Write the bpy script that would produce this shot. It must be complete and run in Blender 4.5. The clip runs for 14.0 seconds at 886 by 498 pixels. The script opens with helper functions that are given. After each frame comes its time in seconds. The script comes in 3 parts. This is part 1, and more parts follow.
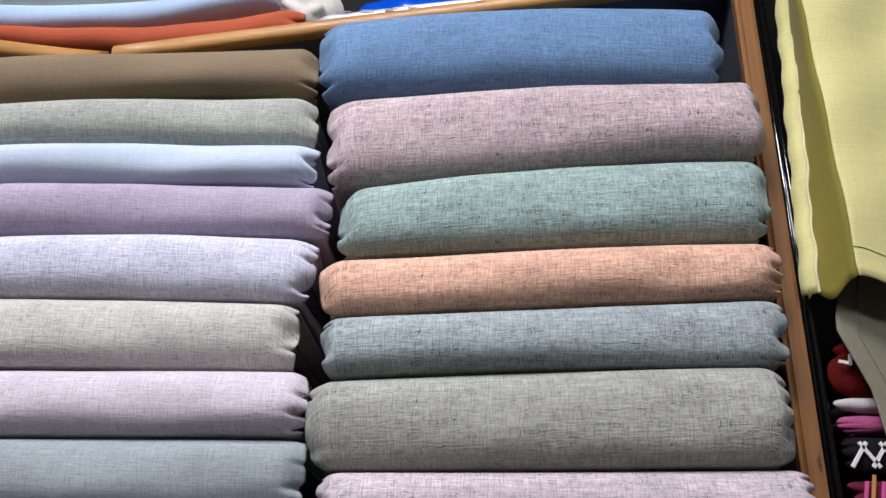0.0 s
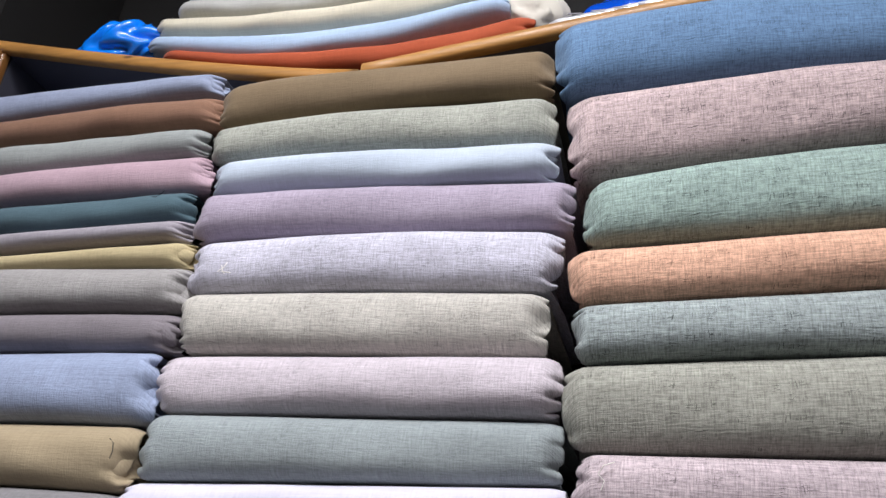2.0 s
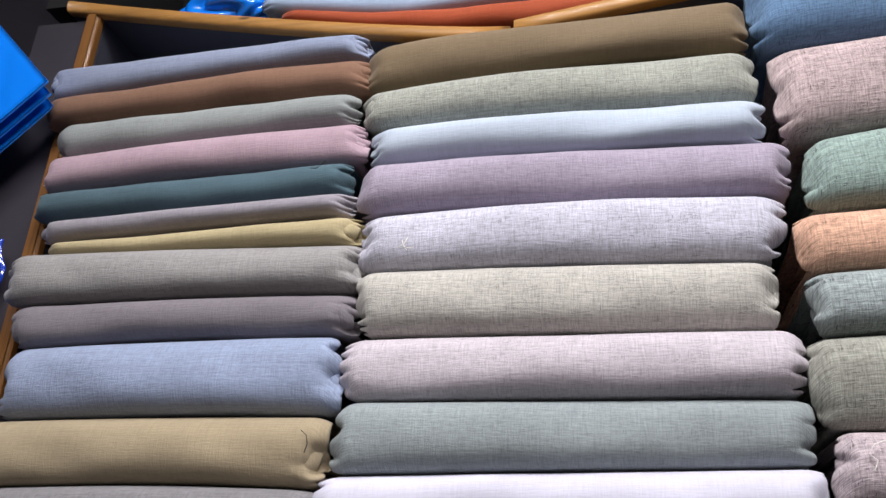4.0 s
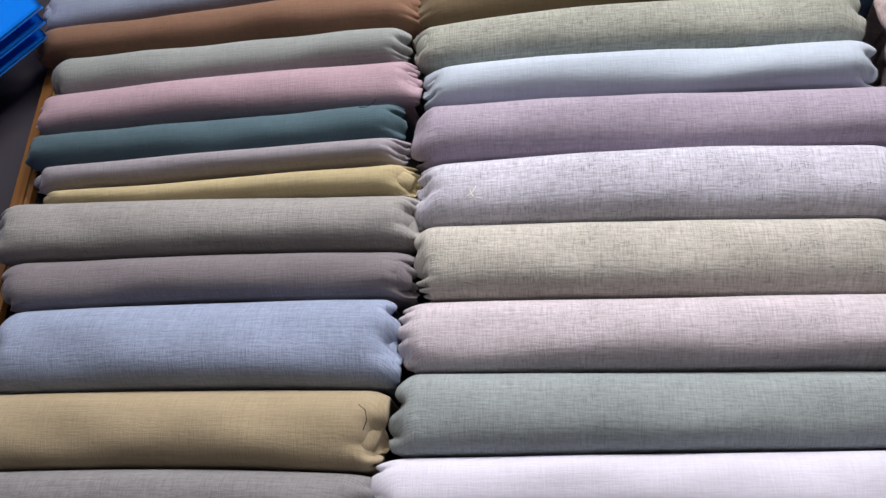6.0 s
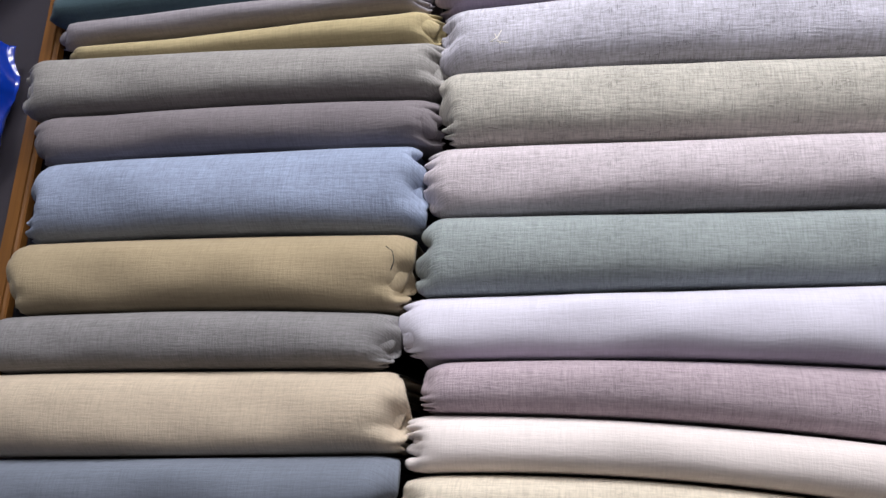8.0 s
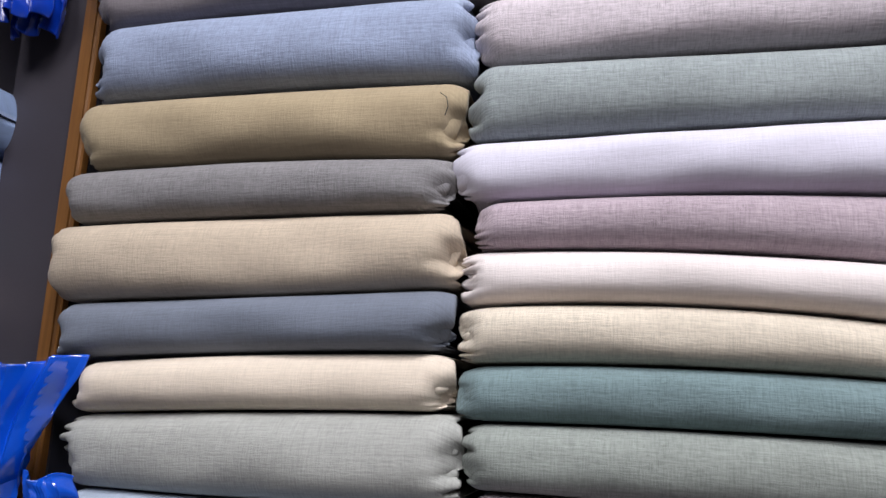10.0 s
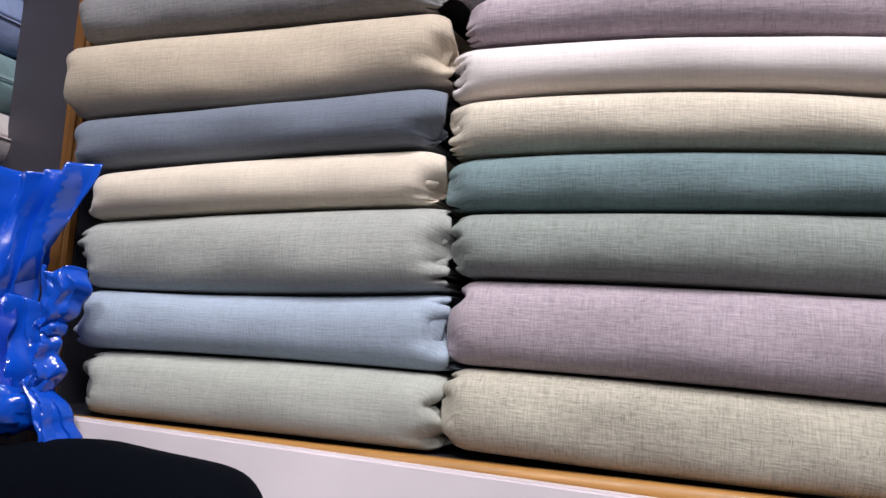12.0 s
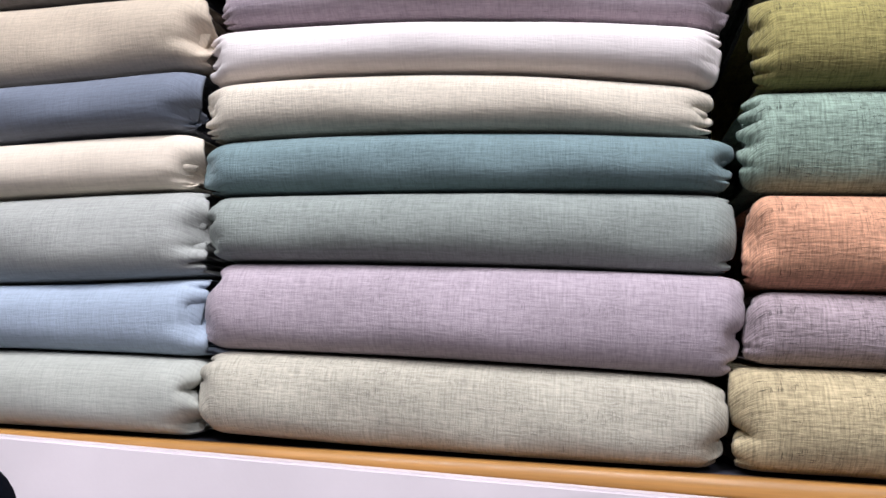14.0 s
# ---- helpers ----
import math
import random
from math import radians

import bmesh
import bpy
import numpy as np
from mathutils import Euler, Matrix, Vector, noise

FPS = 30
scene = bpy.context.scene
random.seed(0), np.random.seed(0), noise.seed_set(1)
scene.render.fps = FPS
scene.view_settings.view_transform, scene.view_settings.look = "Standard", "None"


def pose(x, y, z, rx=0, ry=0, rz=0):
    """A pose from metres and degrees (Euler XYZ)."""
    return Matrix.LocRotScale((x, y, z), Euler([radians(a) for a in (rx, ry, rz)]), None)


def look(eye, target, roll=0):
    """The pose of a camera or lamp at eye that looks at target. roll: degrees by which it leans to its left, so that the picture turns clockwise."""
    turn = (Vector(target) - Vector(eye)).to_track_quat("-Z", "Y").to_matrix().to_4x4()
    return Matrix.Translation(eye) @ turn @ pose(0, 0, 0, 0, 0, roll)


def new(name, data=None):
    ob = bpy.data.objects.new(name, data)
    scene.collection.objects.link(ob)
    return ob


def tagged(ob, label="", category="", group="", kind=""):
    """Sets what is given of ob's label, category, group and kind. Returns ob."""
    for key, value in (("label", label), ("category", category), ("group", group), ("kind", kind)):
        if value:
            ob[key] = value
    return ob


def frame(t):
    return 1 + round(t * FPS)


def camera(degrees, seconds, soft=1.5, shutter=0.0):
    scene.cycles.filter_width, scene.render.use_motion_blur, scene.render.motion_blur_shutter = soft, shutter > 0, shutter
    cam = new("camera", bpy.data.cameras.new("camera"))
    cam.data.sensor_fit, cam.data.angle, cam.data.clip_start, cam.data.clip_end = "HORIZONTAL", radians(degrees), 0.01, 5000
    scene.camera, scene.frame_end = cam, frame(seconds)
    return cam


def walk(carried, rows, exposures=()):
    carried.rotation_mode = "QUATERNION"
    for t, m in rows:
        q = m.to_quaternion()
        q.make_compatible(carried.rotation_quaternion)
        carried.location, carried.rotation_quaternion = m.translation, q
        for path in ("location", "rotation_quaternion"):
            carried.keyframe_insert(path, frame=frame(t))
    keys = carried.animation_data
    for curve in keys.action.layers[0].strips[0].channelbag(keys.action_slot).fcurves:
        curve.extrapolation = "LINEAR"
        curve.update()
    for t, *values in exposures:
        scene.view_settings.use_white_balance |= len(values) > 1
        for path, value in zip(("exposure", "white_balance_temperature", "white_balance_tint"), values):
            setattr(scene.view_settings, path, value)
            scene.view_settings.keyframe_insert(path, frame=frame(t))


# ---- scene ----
cam = camera(55.6, 14.0, soft=1.5)
PATH = [
    (0, (0.3964, -0.8182, 1.3471), (0.3165, 1.0035, 2.1688), 1.86),
    (0.5, (0.3816, -0.8178, 1.3441), (0.2708, 0.9988, 2.1734), 2.15),
    (1, (0.3486, -0.8157, 1.3266), (0.1481, 0.9845, 2.1745), 2.90),
    (1.5, (0.3393, -0.8193, 1.3188), (0.0291, 0.9642, 2.1689), 3.96),
    (2, (0.3399, -0.8407, 1.3051), (-0.1810, 0.9021, 2.1366), 6.25),
    (2.5, (0.3120, -0.8423, 1.2901), (-0.2440, 0.8974, 2.1051), 6.54),
    (3, (0.1893, -0.8631, 1.2981), (-0.3492, 0.8971, 2.0802), 5.00),
    (3.2, (0.1570, -0.8716, 1.2942), (-0.3675, 0.8946, 2.0724), 4.81),
    (5.5, (-0.0132, -0.7516, 1.3729), (-0.3561, 1.0728, 2.1180), 2.54),
    (6, (-0.0553, -0.7470, 1.3182), (-0.3951, 1.0755, 2.0695), 3.31),
    (6.5, (-0.0568, -0.7310, 1.2937), (-0.4078, 1.1156, 1.9743), 3.50),
    (7, (-0.0634, -0.7280, 1.2854), (-0.4229, 1.1386, 1.9015), 3.45),
    (7.5, (-0.0562, -0.7272, 1.2808), (-0.4495, 1.1435, 1.8644), 3.51),
    (8, (-0.0530, -0.7363, 1.2694), (-0.4564, 1.1509, 1.7903), 3.49),
    (8.5, (-0.0620, -0.7562, 1.2180), (-0.5188, 1.1228, 1.7271), 3.90),
    (9, (-0.0657, -0.7563, 1.2062), (-0.5303, 1.1440, 1.6293), 3.32),
    (11.3, (-0.0256, -0.7485, 1.1199), (-0.5833, 1.1454, 1.4393), 3.88),
    (11.5, (-0.0172, -0.7444, 1.1030), (-0.5929, 1.1451, 1.4169), 3.72),
    (12, (0.0051, -0.7334, 1.0538), (-0.6068, 1.1593, 1.2615), 3.95),
    (12.5, (0.0162, -0.7368, 1.0487), (-0.5792, 1.1644, 1.2245), 4.02),
    (13, (0.0372, -0.7306, 1.0528), (-0.4872, 1.1913, 1.2292), 3.10),
    (13.5, (0.0949, -0.7152, 1.0542), (-0.3638, 1.2224, 1.2423), 2.33),
    (14, (0.1296, -0.7116, 1.0538), (-0.2473, 1.2433, 1.2447), 2.03),
]
EXPOSURES = [(0, 0.06, 6200, 13), (1.5, 0.06, 6400, 11), (2.5, 0.04, 6500, 10), (3.2, 0.04, 6500, 10), (5.4, 0.06, 6750, 11), (6.4, -0.14, 6650, 10), (7.5, -0.12, 6600, 10),
             (8.5, 0.0, 6500, 9), (9, 0.02, 6450, 10), (11.5, 0.08, 6550, 12), (12.5, 0.17, 6450, 12), (14, 0.35, 6250, 12)]
walk(cam, [(t, look(eye, target, roll)) for t, eye, target, roll in PATH], EXPOSURES)

# ---- light: square ceiling panels of the shop ----
world = bpy.data.worlds.new("world")
scene.world = world
world.use_nodes = True
world.node_tree.nodes["Background"].inputs[0].default_value = (0.75, 0.85, 1.0, 1)
world.node_tree.nodes["Background"].inputs[1].default_value = 0.006

SHOP_X0, SHOP_X1, SHOP_Y0, SHOP_Y1, CEILING = -2.2, 2.3, -3.2, 0.42, 2.75


def panel_light(x, y, size, power, colour):
    data = bpy.data.lights.new("panel_light", "AREA")
    data.shape, data.size, data.energy, data.color = "SQUARE", size, power, colour
    ob = new("panel_light", data)
    ob.matrix_world = pose(x, y, CEILING - 0.035)
    return ob


LAMPS = ((0.22, -1.00, 32), (-0.5, -1.75, 30), (0.8, -2.5, 34))
for lx, ly, watts in LAMPS:
    panel_light(lx, ly, 0.56, watts, (0.98, 0.964, 0.99))

# ---- materials ----


def lin(rgb):
    return tuple((v / 255 / 12.92 if v <= 10 else ((v / 255 + 0.055) / 1.055) ** 2.4) for v in rgb) + (1.0,)


def material(name, rgb, rough=0.6, metal=0.0, coat=0.0):
    m = bpy.data.materials.new(name)
    m.use_nodes = True
    b = m.node_tree.nodes["Principled BSDF"]
    b.inputs["Base Color"].default_value = lin(rgb)
    b.inputs["Roughness"].default_value = rough
    b.inputs["Metallic"].default_value = metal
    b.inputs["Coat Weight"].default_value = coat
    return m, m.node_tree, b


def node(tree, kind, **values):
    n = tree.nodes.new(kind)
    for key, value in values.items():
        n.inputs[key.replace("_", " ")].default_value = value
    return n


def scaled_noise(tree, source, scale, detail=2.0, rough=0.5):
    mp = node(tree, "ShaderNodeMapping", Scale=scale)
    tree.links.new(source, mp.inputs["Vector"])
    n = node(tree, "ShaderNodeTexNoise", Scale=1.0, Detail=detail, Roughness=rough)
    tree.links.new(mp.outputs[0], n.inputs["Vector"])
    return n.outputs["Fac"]


def span(tree, source, a, b, c=0.0, d=1.0):
    n = node(tree, "ShaderNodeMapRange")
    for k, v in zip((1, 2, 3, 4), (a, b, c, d)):
        n.inputs[k].default_value = v
    tree.links.new(source, n.inputs[0])
    return n.outputs[0]


def calc(tree, op, a, b):
    n = tree.nodes.new("ShaderNodeMath")
    n.operation = op
    for socket, v in zip(n.inputs, (a, b)):
        if isinstance(v, (int, float)):
            socket.default_value = v
        else:
            tree.links.new(v, socket)
    return n.outputs[0]


def blend(tree, fac, a, b, kind="MIX"):
    n = tree.nodes.new("ShaderNodeMix")
    n.data_type, n.blend_type = "RGBA", kind
    for socket, v in ((n.inputs[0], fac), (n.inputs[6], a), (n.inputs[7], b)):
        if isinstance(v, (int, float, tuple)):
            socket.default_value = v
        else:
            tree.links.new(v, socket)
    return n.outputs[2]


def relief(tree, shader, height, strength, distance):
    n = node(tree, "ShaderNodeBump", Strength=strength, Distance=distance)
    tree.links.new(height, n.inputs["Height"])
    tree.links.new(n.outputs[0], shader.inputs["Normal"])


def woven(name, rgb, slub):
    """Woven cloth in metres of its own UV: threads both ways, slubs and dark flecks by the given strength."""
    m, tree, shader = material(name, rgb, 0.88)
    uv = tree.nodes.new("ShaderNodeUVMap").outputs[0]
    weft = scaled_noise(tree, uv, (75, 520, 1), 2.0, 0.55)
    warp = scaled_noise(tree, uv, (560, 62, 1), 2.0, 0.55)
    speck = scaled_noise(tree, uv, (260, 420, 1), 2.0, 0.6)
    broad = scaled_noise(tree, uv, (5, 9, 1), 3)
    bars = scaled_noise(tree, uv, (240, 7, 1), 3, 0.65)
    grey = sum(rgb) / 3
    base = lin([grey + 0.90 * (c - grey) for c in rgb])
    deep = tuple(c * 0.14 for c in base[:3]) + (1.0,)
    tone = calc(tree, "ADD", span(tree, weft, 0.3, 0.7), span(tree, warp, 0.3, 0.7))
    low = tuple(c * (0.965 - 0.34 * slub) for c in base[:3]) + (1.0,)
    high = tuple(min(1.0, c * (1.035 + 0.38 * slub)) for c in base[:3]) + (1.0,)
    col = blend(tree, span(tree, tone, 0.4, 1.6), low, high)
    patch = scaled_noise(tree, uv, (26, 70, 1), 2)
    gate = span(tree, patch, 0.42, 0.62, 0.08, 1.0)
    fleck = calc(tree, "MAXIMUM", span(tree, speck, 0.64, 0.71, 0.0, 0.85), calc(tree, "MAXIMUM", span(tree, weft, 0.585, 0.665), span(tree, warp, 0.58, 0.66)))
    fleck = calc(tree, "MULTIPLY", calc(tree, "MULTIPLY", fleck, gate), 0.95 * slub)
    col = blend(tree, fleck, col, deep)
    streak = scaled_noise(tree, uv, (7, 380, 1), 3, 0.6)
    swing, beat = 0.04 + 0.08 * slub, 0.02 + 0.055 * slub
    thick = span(tree, scaled_noise(tree, uv, (18, 300, 1), 3, 0.7), 0.52, 0.70, 1.0, 1.0 + 0.20 * slub)
    shade = calc(tree, "MULTIPLY", span(tree, streak, 0.3, 0.7, 1 - swing, 1 + swing), span(tree, bars, 0.3, 0.7, 1 - beat, 1 + beat))
    shade = calc(tree, "MULTIPLY", shade, thick)
    shade = calc(tree, "MULTIPLY", shade, span(tree, broad, 0.3, 0.7, 0.90, 1.07))
    mul = tree.nodes.new("ShaderNodeVectorMath")
    mul.operation = "SCALE"
    tree.links.new(col, mul.inputs[0])
    tree.links.new(shade, mul.inputs["Scale"])
    tree.links.new(mul.outputs[0], shader.inputs["Base Color"])
    shader.inputs["Sheen Weight"].default_value = 0.1 if grey > 60 else 0.0
    shader.inputs["Specular IOR Level"].default_value = 0.25 if grey > 60 else 0.04
    relief(tree, shader, tone, 0.15 + 0.5 * slub, 0.0006)
    return m


def varnished_wood(name, rgb, along):
    m, tree, shader = material(name, rgb, 0.5, coat=0.1)
    pos = tree.nodes.new("ShaderNodeTexCoord").outputs["Object"]
    grain = scaled_noise(tree, pos, tuple(6 if k == along else 220 for k in range(3)), 4, 0.6)
    stain = scaled_noise(tree, pos, tuple(5 if k == along else 30 for k in range(3)), 3)
    base = lin(rgb)
    dark = tuple(c * 0.42 for c in base[:3]) + (1,)
    col = blend(tree, span(tree, grain, 0.35, 0.7, 0.0, 0.55), base, dark)
    col = blend(tree, span(tree, stain, 0.5, 0.75, 0.0, 0.6), col, dark)
    knots = tree.nodes.new("ShaderNodeTexVoronoi")
    mp = node(tree, "ShaderNodeMapping", Scale=tuple(9 if k == along else 24 for k in range(3)))
    tree.links.new(pos, mp.inputs[0])
    tree.links.new(mp.outputs[0], knots.inputs["Vector"])
    knots.inputs["Scale"].default_value = 1.0
    col = blend(tree, span(tree, knots.outputs["Distance"], 0.05, 0.10, 0.85, 0.0), col, tuple(c * 0.12 for c in base[:3]) + (1,))
    tree.links.new(col, shader.inputs["Base Color"])
    relief(tree, shader, grain, 0.2, 0.0006)
    return m


def painted(name, rgb, rough=0.6, scale=30):
    m, tree, shader = material(name, rgb, rough)
    pos = tree.nodes.new("ShaderNodeTexCoord").outputs["Object"]
    a = scaled_noise(tree, pos, (scale * 0.15,) * 3, 4)
    b = scaled_noise(tree, pos, (scale * 9,) * 3, 2)
    base = lin(rgb)
    col = blend(tree, span(tree, a, 0.35, 0.7), tuple(c * 0.82 for c in base[:3]) + (1,), base)
    tree.links.new(col, shader.inputs["Base Color"])
    relief(tree, shader, b, 0.12, 0.0008)
    return m


def plastic_film(name, rgb):
    m, tree, shader = material(name, rgb, 0.2, coat=0.7)
    pos = tree.nodes.new("ShaderNodeTexCoord").outputs["Object"]
    a = scaled_noise(tree, pos, (22, 22, 9), 2, 0.4)
    shader.inputs["Coat Roughness"].default_value = 0.12
    shader.inputs["Specular IOR Level"].default_value = 0.8
    relief(tree, shader, a, 0.15, 0.003)
    return m


WOOD_X = varnished_wood("varnished_wood_board", (186, 134, 70), 0)
WOOD_Z = varnished_wood("varnished_wood_post", (136, 90, 42), 2)
GREY_BOARD = painted("grey_laminate", (62, 58, 66), 0.5)
SIDE_BOARD = painted("dark_laminate", (62, 62, 72), 0.5)
BACK = painted("back_board", (40, 40, 48), 0.6)
WHITE_BOARD = painted("white_laminate", (234, 223, 229), 0.4)
PLASTER = painted("plaster", (76, 71, 70), 0.8)
FLOOR_TILE = painted("floor_tile", (52, 47, 44), 0.35)
BLACK_GLOSS = material("black_gloss_paint", (12, 11, 12), 0.12, coat=0.5)[0]
# near-black for deep recesses: their shade is put into the colour
DEEP_SHADE = painted("shaded_interior", (20, 18, 18), 0.8)
BLUE_BAG = plastic_film("blue_polythene", (6, 78, 198))
BRIGHT_BAG = plastic_film("bright_blue_polythene", (10, 132, 252))
DEEP_BLUE_BAG = plastic_film("deep_blue_polythene", (10, 56, 172))
CLEAR_WRAP = plastic_film("silver_plastic_wrap", (196, 196, 200))
PRINT = material("grey_print", (120, 118, 124), 0.6)[0]
LAMP_WHITE = material("lamp_housing", (235, 235, 235), 0.4)[0]
THREAD = material("white_thread", (232, 228, 222), 0.8)[0]
DARK_THREAD = material("dark_thread", (30, 34, 38), 0.8)[0]
lamp_glow, _, _shader = material("tube_glow", (255, 255, 255), 0.4)
_shader.inputs["Emission Color"].default_value = (0.95, 0.98, 1.0, 1)
_shader.inputs["Emission Strength"].default_value = 4.0

# ---- mesh helpers ----


def empty(name, at=(0, 0, 0)):
    ob = new(name)
    ob.empty_display_size = 0.05
    ob.location = at
    return ob


def mesh_part(name, verts, faces, mat, parent=None, uvs=None, smooth=True, label=""):
    me = bpy.data.meshes.new(name)
    me.from_pydata([tuple(v) for v in verts], [], faces)
    me.materials.append(mat)
    if uvs is not None:
        layer = me.uv_layers.new(name="UVMap")
        idx = np.empty(len(me.loops), dtype=np.int32)
        me.loops.foreach_get("vertex_index", idx)
        layer.data.foreach_set("uv", np.asarray(uvs, dtype=np.float32)[idx].ravel())
    if smooth:
        me.polygons.foreach_set("use_smooth", [True] * len(me.polygons))
    ob = new(name, me)
    if parent is not None:
        ob.parent = parent
        ob.location = -parent.location if parent.parent is None else Vector()
    if label:
        tagged(ob, label)
    return ob


def part(name, bm, mat, parent=None, label="", smooth=False):
    me = bpy.data.meshes.new(name)
    bm.to_mesh(me)
    bm.free()
    me.materials.append(mat)
    if smooth:
        me.polygons.foreach_set("use_smooth", [True] * len(me.polygons))
    ob = new(name, me)
    if parent is not None:
        ob.parent = parent
        ob.location = -parent.location if parent.parent is None else Vector()
    if label:
        tagged(ob, label)
    return ob


def block(x0, x1, y0, y1, z0, z1, bevel=0.002, segments=2):
    bm = bmesh.new()
    bmesh.ops.create_cube(bm, size=1)
    for v in bm.verts:
        v.co = Vector(((x0 + x1) / 2 + v.co.x * (x1 - x0), (y0 + y1) / 2 + v.co.y * (y1 - y0), (z0 + z1) / 2 + v.co.z * (z1 - z0)))
    if bevel:
        bmesh.ops.bevel(bm, geom=bm.edges[:], offset=bevel, segments=segments, affect="EDGES")
    return bm


def grid_faces(nu, nv, closed):
    f = []
    for i in range(nu - 1):
        for j in range(nv if closed else nv - 1):
            k = (j + 1) % nv
            f.append((i * nv + j, i * nv + k, (i + 1) * nv + k, (i + 1) * nv + j))
    return f


def waves(rng, n, lo, hi):
    """A smooth random function of two coordinates, about -1 to 1."""
    ks = rng.uniform(lo, hi, (n, 2)) * rng.choice([-1, 1], (n, 2))
    ph, am = rng.uniform(0, 6.28, n), rng.uniform(0.4, 1, n)
    am /= np.sqrt((am ** 2).sum())
    return lambda a, b: sum(am[i] * np.sin(ks[i, 0] * a + ks[i, 1] * b + ph[i]) for i in range(n))


def tube(points, radius, sides=6):
    """Vertices and faces of a thin cord along points."""
    v, f = [], []
    pts = [Vector(p) for p in points]
    for i, p in enumerate(pts):
        d = (pts[min(i + 1, len(pts) - 1)] - pts[max(i - 1, 0)]).normalized()
        a = d.orthogonal().normalized()
        b = d.cross(a)
        for k in range(sides):
            w = 2 * math.pi * k / sides
            v.append(p + radius * (math.cos(w) * a + math.sin(w) * b))
    return v, grid_faces(len(pts), sides, True)


# ---- a folded bolt of cloth ----
FRONT_N, BACK_N = 44, 8
DEPTH = 0.27


def section(a, b, y0, scale=1.0):
    """One closed ring round a bolt: a rounded front and a squarer back; returns y, z offsets and the lengths along the ring."""
    th = np.linspace(math.pi / 2, -math.pi / 2, FRONT_N)
    y = y0 - b * np.abs(np.cos(th)) ** 0.72
    z = a * np.sign(np.sin(th)) * np.abs(np.sin(th)) ** 0.88
    yb = np.array([0.25, 0.7, 0.95, 1, 1, 0.95, 0.7, 0.25]) * DEPTH + y0
    zb = np.array([-1, -1, -0.9, -0.4, 0.4, 0.9, 1, 1]) * a
    yc = y0 + DEPTH * 0.4
    y, z = np.r_[y, yb], np.r_[z, zb]
    return yc + (y - yc) * (1 - (1 - scale) * 0.12), z * scale


